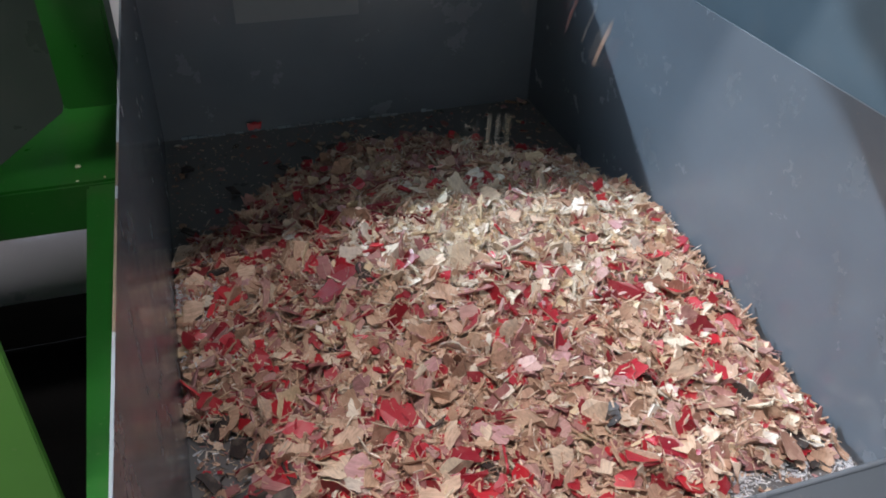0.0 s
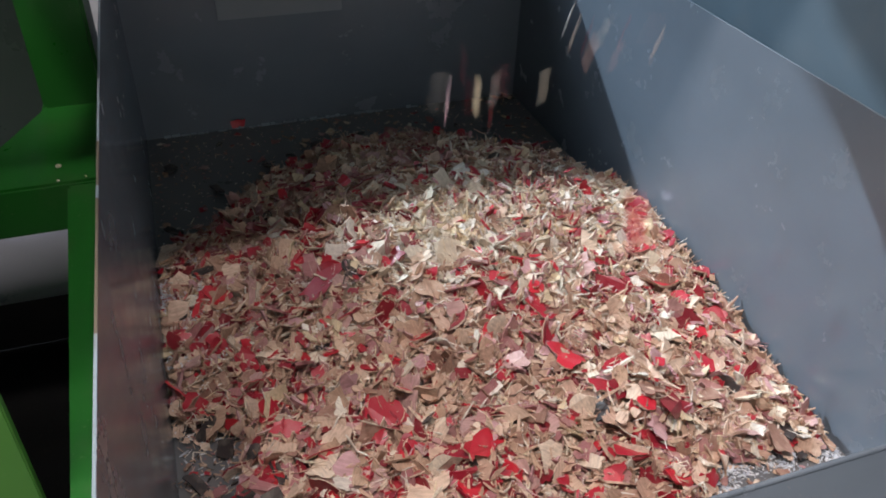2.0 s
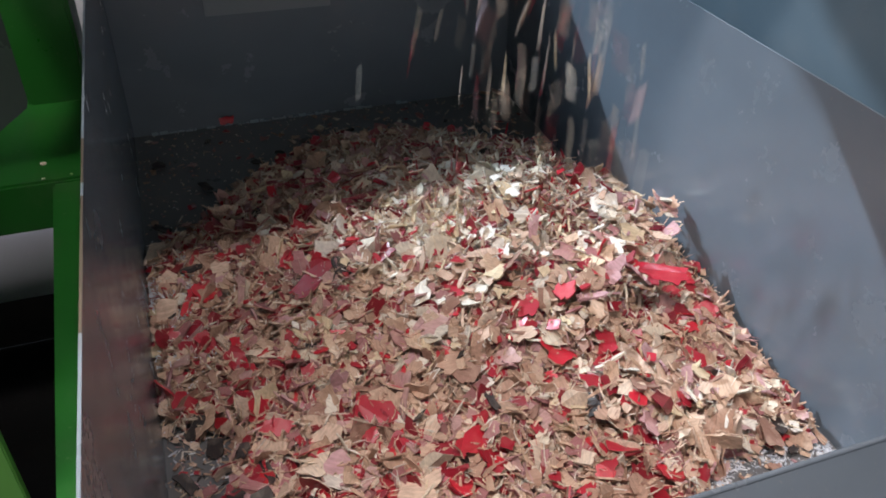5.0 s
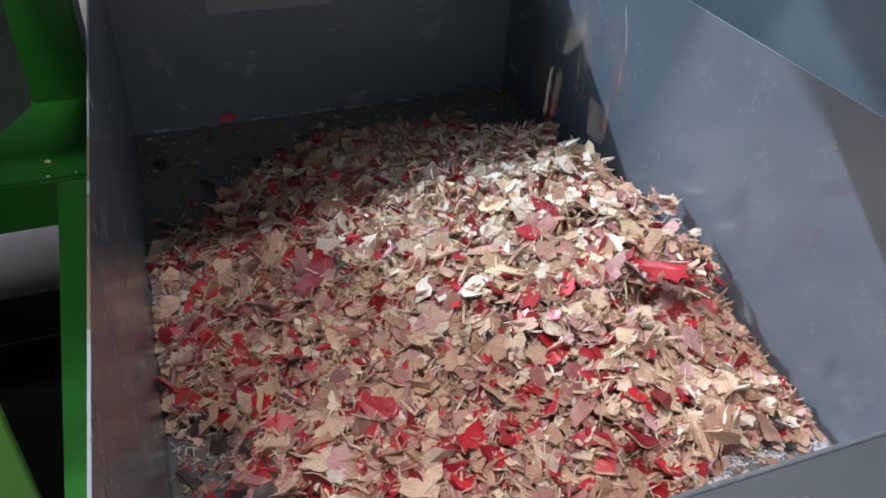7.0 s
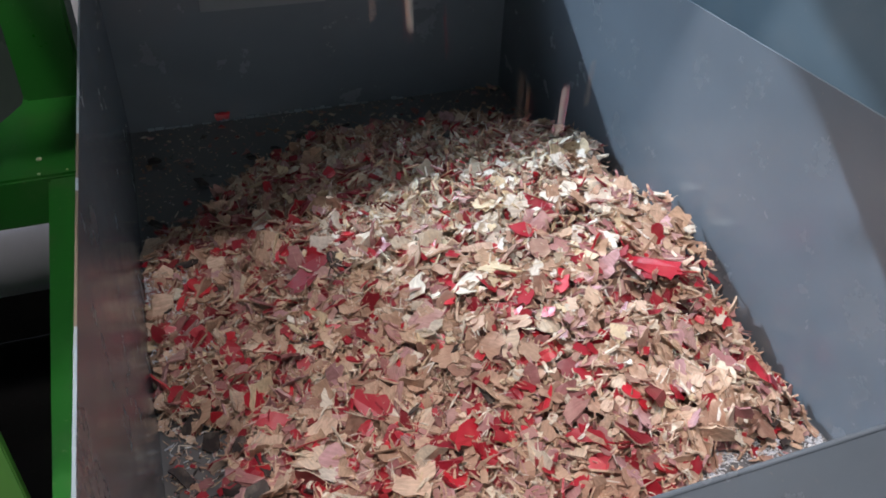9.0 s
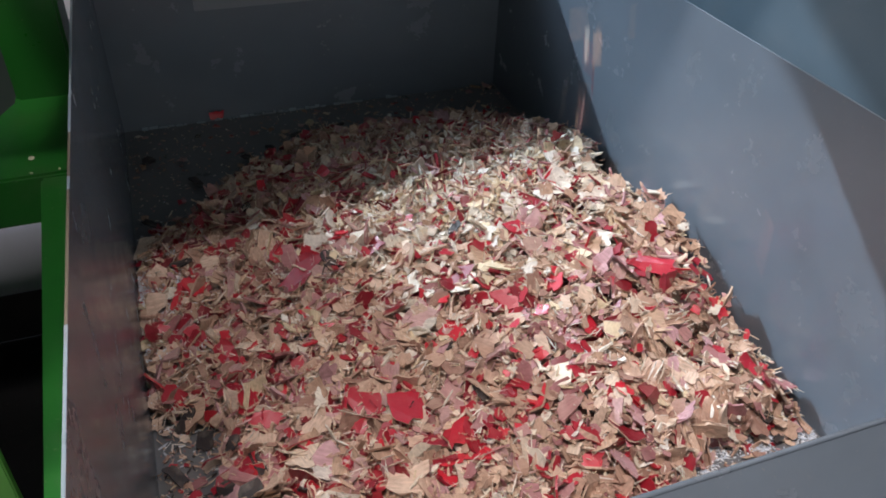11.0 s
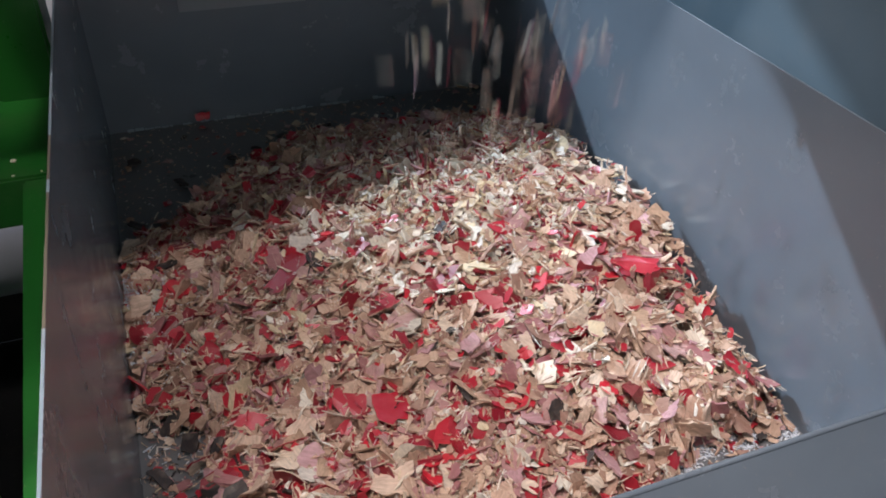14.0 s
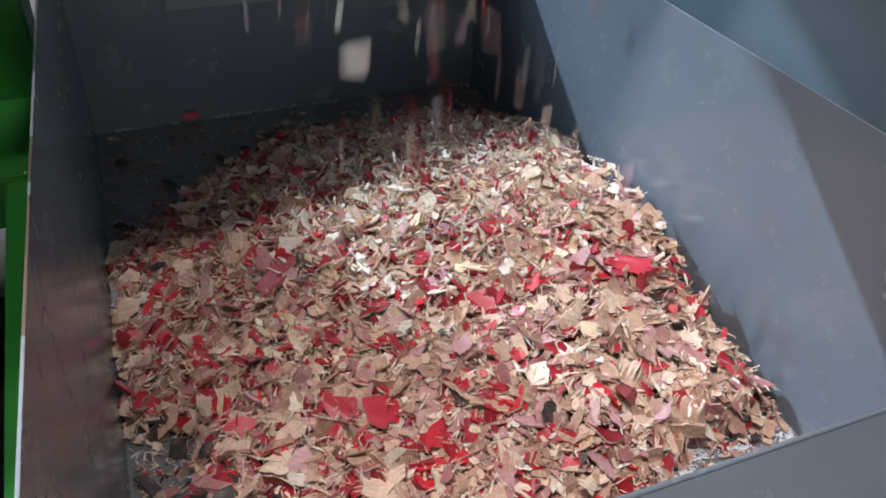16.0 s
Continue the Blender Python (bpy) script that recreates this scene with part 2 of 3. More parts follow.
# ---- the shredder round the bin ----
def shredder():
    ob = tagged(new("shredder_frame"), "green painted steel frame of a wood shredder beside the bin", "machine frame")
    part("column", box_bm(-0.085, -0.0145, 0.963, 1.05, GROUND, 1.6, 0.004), GREEN, ob)
    part("cross_beam", prism_bm([(-0.010, 0.78), (-0.010, 0.99), (-0.088, 0.99), (-0.088, 0.961), (-0.143, 0.845), (-0.30, 0.81), (-0.30, 0.78)], "z", 0.192, 0.25, 0.003), GREEN, ob)
    part("side_beam", prism_bm([(-0.010, 0.10), (-0.010, 0.779), (-0.0543, 0.779), (-0.030, 0.10)], "z", 0.10, 0.248, 0.003), GREEN, ob)
    part("guard_plate", box_bm(-0.42, -0.058, 0.386, 0.394, -0.1, 0.52, 0.001), GREEN_LIGHT, ob, "light green guard plate")
    part("post", box_bm(-0.42, -0.36, 0.36, 0.42, GROUND, 0.54, 0.004), GREEN, ob)
    part("foot_post", box_bm(-0.031, -0.011, 0.12, 0.17, GROUND, 0.10, 0.004), GREEN, ob)
    # unseen plate: chips slide off it, and it keeps overhead light off the back
    chute = prism_bm([(0.74, 0.47), (1.55, 1.30), (1.55, 1.308), (0.74, 0.478)], "x", -0.115, WIDTH + 0.12)
    part("chute_plate", chute, DARK, ob)
    part("chute_beam", box_bm(-0.115, WIDTH + 0.12, 1.19, 1.25, 1.02, 1.04), GREEN, ob)
    # unseen panel, added to shade the right wall's front and the heap's left
    part("side_shade_panel", prism_bm([(0.412, 0.546), (2.15, 1.455), (2.15, 1.95), (0.412, 1.62)], "x", -0.124, -0.116), GREEN, ob)
    part("column", box_bm(WIDTH + 0.14, WIDTH + 0.2, 1.30, 1.39, GROUND, 1.6, 0.004), GREEN, ob)
    part("body_panel", box_bm(-0.9, -0.113, 1.30, 1.31, 0.05, 1.0), DARK, ob, "dark panel behind the frame")
    # added sheet that keeps the gap behind the cross beam dark
    part("gap_shield", box_bm(-0.9, -0.092, 1.13, 1.134, 0.06, 0.34), DARK, ob, "dark panel behind the frame")
    # black upright and floor sheets stand in for the dark void below the beam
    part("void_backdrop", box_bm(-0.9, -0.07, 1.240, 1.244, GROUND + 0.022, 0.058), VOID_BLACK, ob, "black sheet standing in for the dark gap under the frame")
    part("void_floor", box_bm(-0.9, -0.07, 0.45, 1.36, GROUND, GROUND + 0.02, 0.002), VOID_BLACK, ob, "black floor sheet standing in for the shade under the frame")
    # unseen plates added to shade the cross beam; their gap lights the pipe
    for a, b in ((0.44, 0.70), (0.93, 1.31)):
        part("overhead_shade", box_bm(-0.9, -0.126, a, b, 0.90, 0.92, 0.002), GREEN, ob)
    part("body_post", box_bm(-0.9, -0.84, 1.31, 1.37, GROUND, 1.0, 0.003), DARK, ob)
    pipe = tagged(new("steel_pipe"), "grey steel pipe lying on stands behind the green frame", "pipe")
    y, z, r = 1.098, -0.060, 0.056
    shell = part("shell", rod_bm((-0.9, y, z), (-0.092, y, z), r, 96), PIPE, pipe)
    for p in shell.data.polygons:
        p.use_smooth = len(p.vertices) == 4
    for x in (-0.88, -0.60):
        part("collar", rod_bm((x - 0.008, y, z), (x + 0.008, y, z), r + 0.003, 48), PIPE, pipe)
    for x in (-0.80, -0.45):
        part("stand", prism_bm([(y - 0.06, GROUND + 0.02), (y + 0.06, GROUND + 0.02), (y + 0.040, z - 0.036), (y, z - r), (y - 0.040, z - 0.036)], "x", x - 0.015, x + 0.015), DARK, pipe)
    panel = tagged(new("outer_panel"), "blue-grey sheet steel panel standing beside the bin", "panel")
    part("sheet", box_bm(0.820, 0.824, 0.1, 1.28, GROUND, 0.75), STEEL_BLUE, panel)
    part("stiffener", box_bm(0.824, 0.85, 0.1, 1.28, GROUND, GROUND + 0.03), STEEL_BLUE, panel)
    tagged(part("white_board", box_bm(-0.36, 0.0, 2.2, 2.22, GROUND, 0.9, 0.002), PLASTER), "white board standing behind the machine", "board")


shredder()


# ---- wood chips ----
def smooth(a, b, x):
    x = min(1, max(0, (x - a) / (b - a)))
    return x * x * (3 - 2 * x)


def heap(x, y, k):
    """Height of the heap at the start (k = 0) and at the end (k = 1)."""
    amp, cx, cy, sx, sy = 0.055 + 0.043 * k, 0.42 + 0.15 * min(1, 1.5 * k), 0.84 - 0.07 * k, 0.32, 0.29 + 0.02 * k
    z = 0.010 + amp * math.exp(-((x - cx) / sx) ** 2 - ((y - cy) / sy) ** 2)
    z += 0.015 * smooth(0.06, 0.25, x) * smooth(0.28, 0.5, y) * smooth(1.25, 0.95, y)
    z -= 0.014 * smooth(0.66, 0.46, y) * smooth(0.50, 0.66, x)
    z += 0.007 * noise.noise((x * 9, y * 9, 3.0)) + 0.004 * noise.noise((x * 24, y * 24, 8.0))
    return 0.003 + max(0, z) * smooth(0.12, 0.75, cover(x, y, k))


def cover(x, y, k=0.0):
    """How closely chips lie there, 0 to 1."""
    c = smooth(-0.06, 0.02, x + 0.02 * noise.noise((x * 8, y * 8, 1.0)))
    tail = 1.23 - (1.25 - 0.35 * k) * max(0, x - 0.45 - 0.08 * k)
    edge = min(0.945 + 0.9 * x, 1.215, tail) + 0.05 * noise.noise((x * 9, y * 9, 5.0))
    c *= 1 - 0.965 * smooth(edge - 0.07, edge + 0.05, y)
    c *= 1 - 0.80 * smooth(0.11, 0.045, x + 0.02 * noise.noise((x * 20, y * 20, 7.0))) * smooth(0.66, 0.60, y)
    c *= 1 - 0.90 * smooth(0.43, 0.39, y + 0.015 * noise.noise((x * 20, y * 20, 2.0))) * smooth(0.48, 0.56, x)
    return c


def flake(rnd, size, thick, long=1.0):
    """A splintered flat chip: ragged outline, bowed, with thickness. Points and faces; the first face is the top."""
    turn = rnd.uniform(0, 6.28)
    bow, twist = rnd.uniform(-1.0, 1.0) * 13, rnd.uniform(-1, 1) * 13
    if rnd.random() < 0.78:
        w = rnd.uniform(0.55, 1.0)
        base = [(sx * rnd.uniform(0.7, 1.05), sy * w * rnd.uniform(0.65, 1.1)) for sx, sy in ((-1, -1), (1, -1), (1, 1), (-1, 1))]
    else:
        n = rnd.choice((3, 5, 5, 6))
        base = [(math.cos(a) * r, math.sin(a) * r) for a, r in ((6.283 * (i + rnd.uniform(-0.25, 0.25)) / n, rnd.uniform(0.7, 1.2)) for i in range(n))]
    ring = []
    for i, (x, y) in enumerate(base):
        u, v = base[(i + 1) % len(base)]
        ring.append((x, y))
        for f in ((0.5,) if size < 0.007 else (0.25, 0.5, 0.75)):
            f, jag = f + rnd.uniform(-0.11, 0.11), rnd.gauss(0.02, 0.075)
            ring.append((x + (u - x) * f + (v - y) * jag, y + (v - y) * f - (u - x) * jag))
    ca, sa = math.cos(turn), math.sin(turn)
    ring = [(x * size * long * 0.85, y * size * 0.85 / long ** 0.5) for x, y in ring]
    n = len(ring)
    bend = [bow * (x * ca + y * sa) ** 2 + twist * x * y for x, y in ring]
    top = [(x, y, thick / 2 + z) for (x, y), z in zip(ring, bend)]
    low = [(x * rnd.uniform(0.90, 1.03), y * rnd.uniform(0.90, 1.03), -thick / 2 + z) for (x, y), z in zip(ring, bend)]
    faces = [tuple(range(n)), tuple(range(2 * n - 1, n - 1, -1))]
    faces += [(i, n + i, n + (i + 1) % n, (i + 1) % n) for i in range(n)]
    return top + low, faces


def splinter(rnd, length, wide):
    """A thin splinter, bent in the middle and pointed."""
    bend, thick = rnd.uniform(-0.25, 0.25) * length, wide * rnd.uniform(0.3, 0.7)
    pts, faces = [], []
    for x, w, b in ((-0.5, rnd.uniform(0.2, 0.9), 0), (rnd.uniform(-0.1, 0.1), 1, 0.5), (0.5, rnd.uniform(0.1, 0.7), 0)):
        for sy, sz in ((-1, -1), (1, -1), (1, 1), (-1, 1)):
            pts.append((x * length, sy * w * wide / 2 + b * bend * 0.5, sz * w * thick / 2 + b * bend * 0.4))
    faces.append((8, 9, 10, 11))
    faces.append((3, 2, 1, 0))
    for k in (0, 4):
        faces += [(k + i, k + (i + 1) % 4, k + 4 + (i + 1) % 4, k + 4 + i) for i in range(4)]
    return pts, faces


def frayed(rnd, p, f, size, count):
    """Torn fibres that stick out of a flake's ends, along its grain."""
    p, f = list(p), list(f)
    for i in range(count):
        q, g = splinter(rnd, size * rnd.uniform(0.6, 1.5), rnd.uniform(0.0007, 0.0018))
        end, turn = rnd.choice((-1, 1)), Euler((0, rnd.uniform(-0.3, 0.3), rnd.gauss(0, 0.22))).to_matrix()
        a = np.array(q) @ np.array(turn).T + np.array((end * size * rnd.uniform(0.5, 1.0), rnd.uniform(-0.6, 0.6) * size, rnd.uniform(-0.001, 0.001)))
        k = len(p)
        p += a.tolist()
        f += [tuple(v + k for v in face) for face in g]
    return p, f


def redness(x, y):
    """Older, redder chips lie on the side away from the stream."""
    return 0.75 + 0.75 * smooth(0.42, 0.15, x) - 0.30 * smooth(0.45, 0.60, x) * smooth(0.70, 0.50, y)


def any_chip(rnd, fresh=0.0, red=1.0):
    """Points, faces and a material number per face for one chip out of the usual mixture."""
    u = rnd.random()
    if u < 0.55:
        p, f = splinter(rnd, 0.006 + min(0.028, rnd.expovariate(1 / 0.009)), rnd.uniform(0.0010, 0.0044))
        m = rnd.choices((0, 1, 3), (7 - 4 * fresh, 1.2 + 18 * fresh, 0.9 - 0.6 * fresh))[0]
        return p, f, [m] * len(f)
    size = min(0.022, 0.0055 + rnd.expovariate(1 / 0.0056))
    p, f = flake(rnd, size, rnd.uniform(0.0008, 0.0030), rnd.choice((1, 1, 1.1, 1.3, 1.6)))
    m = rnd.choices((0, 1, 2, 3, 4), (5.8 - 3.4 * fresh, 0.8 + 18 * fresh, (2.8 - 1.5 * fresh) * red, 1.9 - 1.4 * fresh, 0.12))[0]
    mats = [m] * len(f)
    if m == 2:
        mats = [2, 0 if rnd.random() < 0.6 else 2] + [0 if rnd.random() < 0.5 else 2] * (len(f) - 2)
    elif rnd.random() < 0.75 and size > 0.006:
        p, f = frayed(rnd, p, f, size, rnd.randint(2, 6))
        mats += [m if rnd.random() < 0.55 else 1] * (len(f) - len(mats))
    return p, f, mats


def freshness(x, y):
    """Clean pale chips lie where the stream comes down."""
    return math.exp(-((x - 0.49) / 0.165) ** 2 - ((y - 0.825) / 0.105) ** 2)


def chip_turn(rnd, lean):
    q = Euler((rnd.gauss(0, lean), rnd.gauss(0, lean), rnd.uniform(0, 6.283)))
    return q.to_matrix()


def slope_turn(x, y, k):
    e = 0.02
    n = Vector((heap(x - e, y, k) - heap(x + e, y, k), heap(x, y - e, k) - heap(x, y + e, k), 2 * e))
    return Vector((0, 0, 1)).rotation_difference(n).to_matrix()


class Gather:
    """Many chips joined into one mesh."""

    def __init__(self):
        self.points, self.faces, self.mats = [], [], []

    def add(self, chip, place, turn):
        p, f, m = chip
        k = len(self.points)
        a = np.array(p) @ np.array(turn).T + np.array(place)
        self.points.extend(a.tolist())
        self.faces.extend([tuple(i + k for i in q) for q in f])
        self.mats.extend(m)

    def mesh(self, name):
        me = bpy.data.meshes.new(name)
        me.from_pydata(self.points, [], self.faces)
        for m in CHIP_MATERIALS:
            me.materials.append(m)
        me.polygons.foreach_set("material_index", self.mats)
        me.update()
        return me


def low_point(chip, turn):
    return float((np.array(chip[0]) @ np.array(turn).T)[:, 2].min())


def spot(rnd):
    while True:
        x, y = rnd.uniform(0.002, WIDTH - 0.006), rnd.uniform(0.312, BACK - 0.01)
        if rnd.random() < cover(x, y):
            return x, y


def put_chip(rnd, g, x, y, k, lift, lean=0.62):
    chip = any_chip(rnd, freshness(x, y), redness(x, y))
    if cover(x, y) < 0.45:
        chip = ([tuple(v * 0.5 for v in q) for q in chip[0]], chip[1], chip[2])
        lean, lift = 0.12, 0.0
    turn = slope_turn(x, y, k) @ chip_turn(rnd, lean)
    z = heap(x, y, k) + lift
    z = max(z, 0.001 - low_point(chip, turn))
    reach = max(math.hypot(p[0], p[1]) for p in chip[0])
    x = min(WIDTH - 0.002 - reach * 0.7, max(0.003 + reach * 0.35, x))
    g.add(chip, (x, y, z), turn)


def chip_heap():
    ob = tagged(new("wood_chip_heap"), "heap of tan and red shredded wood chips in the bin", "wood chips")
    # the packed inside of the heap
    bm = bmesh.new()
    nx, ny = 56, 82
    grid = [[bm.verts.new((0.002 + (WIDTH - 0.004) * i / nx, 0.306 + (BACK - 0.312) * j / ny, 0)) for j in range(ny + 1)] for i in range(nx + 1)]
    for row in grid:
        for v in row:
            x, y = v.co.x, v.co.y
            v.co.z = max(-0.001, (heap(x, y, 0) - 0.018) * smooth(0.78, 1.0, cover(x, y)) - 0.001)
    for i in range(nx):
        for j in range(ny):
            bm.faces.new((grid[i][j], grid[i + 1][j], grid[i + 1][j + 1], grid[i][j + 1]))
    tagged(part("packed_core", bm, WOOD, ob), kind="stuff")
    rnd = random.Random(11)
    g = Gather()
    for i in range(19000):
        x, y = spot(rnd)
        put_chip(rnd, g, x, y, 0, rnd.uniform(-0.013, 0.005))
    # fine frayed fibres on top
    for i in range(13000):
        x, y = spot(rnd)
        fresh = freshness(x, y)
        if cover(x, y) < 0.6 or rnd.random() > 0.45 + fresh:
            continue
        p, f = splinter(rnd, rnd.uniform(0.007, 0.020), rnd.uniform(0.0007, 0.0019))
        x = min(WIDTH - 0.012, max(0.012, x))
        m = rnd.choices((0, 1, 3), (4, 1.0 + 16 * fresh, 0.6))[0]
        g.add((p, f, [m] * len(f)), (x, y, heap(x, y, 0) + rnd.uniform(0.002, 0.007)), slope_turn(x, y, 0) @ chip_turn(rnd, 0.5))
    loose = new("loose_chip_layer", g.mesh("loose_chip_layer"))
    loose.parent = ob
    tagged(loose, "tan wood splinters and red painted flakes", kind="stuff")
    # fine dust and crumbs on the bare sheet
    g = Gather()
    for i in range(2600):
        x, y = rnd.uniform(0.004, WIDTH - 0.004), rnd.uniform(0.31, BACK - 0.004)
        if cover(x, y) > 0.8:
            continue
        p, f = splinter(rnd, rnd.uniform(0.0015, 0.006), rnd.uniform(0.0008, 0.0022))
        turn = chip_turn(rnd, 0.1)
        g.add((p, f, [rnd.choice((0, 1, 1, 3))] * len(f)), (x, y, 0.0012), turn)
    for i in range(6500):
        x, y = rnd.uniform(0.46, WIDTH - 0.003), 0.33 + 0.15 * rnd.random() ** 1.1
        if noise.noise((x * 30, y * 30, 6.0)) < rnd.uniform(-0.5, 0.25):
            continue
        big = rnd.random() ** 4
        p, f = splinter(rnd, rnd.uniform(0.0010, 0.0030) + 0.010 * big, rnd.uniform(0.0006, 0.0016) + 0.002 * big)
        g.add((p, f, [5] * len(f)), (x, y, 0.0012), chip_turn(rnd, 0.2))
    for i in range(900):
        x, y = rnd.uniform(0.006, 0.12), rnd.uniform(0.33, 0.68)
        if cover(x, y) > 0.8:
            continue
        p, f = splinter(rnd, rnd.uniform(0.003, 0.013), rnd.uniform(0.0007, 0.0026))
        g.add((p, f, [rnd.choice((0, 0, 1, 3, 4, 5))] * len(f)), (max(0.01, x), y, 0.0025), chip_turn(rnd, 0.12))
    # grey dust along the foot of the side panel
    for i in range(1500):
        x, y = 0.004 + 0.075 * rnd.random() ** 1.6, rnd.gauss(0.82, 0.07)
        if noise.noise((x * 40, y * 40, 9.0)) < rnd.uniform(-0.3, 0.3):
            continue
        p, f = splinter(rnd, rnd.uniform(0.0015, 0.0055), rnd.uniform(0.0008, 0.0022))
        g.add((p, f, [5] * len(f)), (x, y, heap(x, y, 0) + rnd.uniform(0.0, 0.005)), chip_turn(rnd, 0.3))
    dust = new("saw_dust", g.mesh("saw_dust"))
    dust.parent = ob
    tagged(dust, "pale saw dust and crumbs", kind="stuff")
    return ob


HEAP = chip_heap()


def chip_meshes(rnd, count):
    """Larger chips that are told apart singly, as shared meshes with their lowest points."""
    made = []
    for i in range(count):
        m = (2, 0, 0, 2, 1, 3, 0, 2, 0, 3)[i % 10]
        p, f = flake(rnd, rnd.uniform(0.009, 0.020), rnd.uniform(0.0010, 0.0026), rnd.choice((1, 1.1, 1.3, 1.6)))
        mats = [m] + [m if m != 2 or rnd.random() < 0.4 else 0] * (len(f) - 1)
        g = Gather()
        g.add((p, f, mats), (0, 0, 0), Matrix.Identity(3))
        made.append((g.mesh("wood_chip"), p))
    return made


SHARED = chip_meshes(random.Random(21), 40)


def single_chips():
    rnd = random.Random(31)
    for i in range(300):
        x, y = spot(rnd)
        while cover(x, y) < 0.7:
            x, y = spot(rnd)
        x = min(WIDTH - 0.025, max(0.025, x))
        me, p = SHARED[rnd.randrange(40)]
        turn = slope_turn(x, y, 0) @ chip_turn(rnd, 0.28)
        low = float((np.array(p) @ np.array(turn).T)[:, 2].min())
        c = new("wood_chip", me)
        c.parent = HEAP
        c.matrix_basis = Matrix.Translation((x, y, max(heap(x, y, 0) + rnd.uniform(0.001, 0.005), 0.001 - low))) @ turn.to_4x4()


single_chips()


def chip_of(rnd, m, size, long=1.0, thick=0.002):
    p, f = flake(rnd, size, thick, long)
    g = Gather()
    g.add((p, f, [m] + [m if m != 2 else 0] * (len(f) - 1)), (0, 0, 0), Matrix.Identity(3))
    return g.mesh("wood_chip"), p


def lay_chip(rnd, m, x, y, size, long=1.0, lean=0.2):
    me, p = chip_of(rnd, m, size, long)
    turn = slope_turn(x, y, 0) @ chip_turn(rnd, lean)
    low = float((np.array(p) @ np.array(turn).T)[:, 2].min())
    c = new("wood_chip", me)
    c.parent = HEAP
    c.matrix_basis = Matrix.Translation((x, y, max(heap(x, y, 0) + 0.006, 0.001 - low))) @ turn.to_4x4()


def marked_chips():
    """Chips that stand out on the heap from the start."""
    rnd = random.Random(71)
    for m, x, y, size in ((1, 0.038, 0.819, 0.017), (2, 0.018, 0.764, 0.013), (2, 0.092, 0.635, 0.014), (2, 0.335, 0.522, 0.016),
                          (3, 0.381, 0.496, 0.017), (1, 0.650, 0.881, 0.012), (1, 0.522, 0.508, 0.016), (0, 0.455, 0.487, 0.019),
                          (2, 0.600, 0.528, 0.017), (2, 0.629, 0.509, 0.013), (2, 0.118, 0.580, 0.017), (2, 0.209, 0.532, 0.013),
                          (2, 0.272, 0.487, 0.022), (2, 0.178, 0.817, 0.014), (2, 0.083, 0.908, 0.016), (2, 0.682, 0.667, 0.014),
                          (2, 0.426, 0.418, 0.020), (0, 0.143, 0.518, 0.021), (0, 0.279, 0.565, 0.018), (2, 0.041, 0.728, 0.013),
                          (1, 0.646, 0.445, 0.016), (1, 0.605, 0.429, 0.014), (1, 0.672, 0.475, 0.014), (1, 0.660, 0.415, 0.010), (3, 0.673, 0.401, 0.009),
                          (0, 0.630, 0.400, 0.009), (4, 0.645, 0.395, 0.008)):
        lay_chip(rnd, m, x, y, size)
    # near-black flakes along the left side and toward the back
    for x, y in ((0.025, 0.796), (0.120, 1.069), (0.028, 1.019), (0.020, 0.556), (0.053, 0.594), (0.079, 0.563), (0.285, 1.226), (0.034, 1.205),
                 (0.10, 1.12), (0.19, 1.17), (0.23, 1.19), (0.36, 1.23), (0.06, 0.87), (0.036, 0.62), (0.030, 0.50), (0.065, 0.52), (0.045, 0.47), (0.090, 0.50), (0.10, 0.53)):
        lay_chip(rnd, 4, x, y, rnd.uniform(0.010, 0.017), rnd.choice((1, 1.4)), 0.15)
    lay_chip(rnd, 2, 0.202, 0.771, 0.027, 1.5, 0.08)
    # a red chip leaning against the foot of the back panel
    me, p = chip_of(rnd, 2, 0.016, 1.0)
    c = new("wood_chip", me)
    c.parent = HEAP
    c.matrix_basis = pose(0.158, 1.318, 0.016, 78, 0, 8)
    # crumbs that jumped out onto the frame
    for x, y, z, s in ((-0.063, 0.816, 0.2512, 0.0042), (-0.062, 0.785, 0.2512, 0.0018), (-0.035, 0.786, 0.2512, 0.0014)):
        me, p = chip_of(rnd, 1, s, 1.0, 0.001)
        c = new("wood_chip", me)
        c.location = (x, y, z)
        tagged(c, "small pale wood chip on the green beam", "wood chip")


marked_chips()


# ---- what moves: chips that fall, and the top of the heap that grows ----
FALLS = []
CLUMPS = []


def growth(t):
    return t / 16.0 if t < 14.5 else 0.906 + (t - 14.5) / 1.5 * 0.094


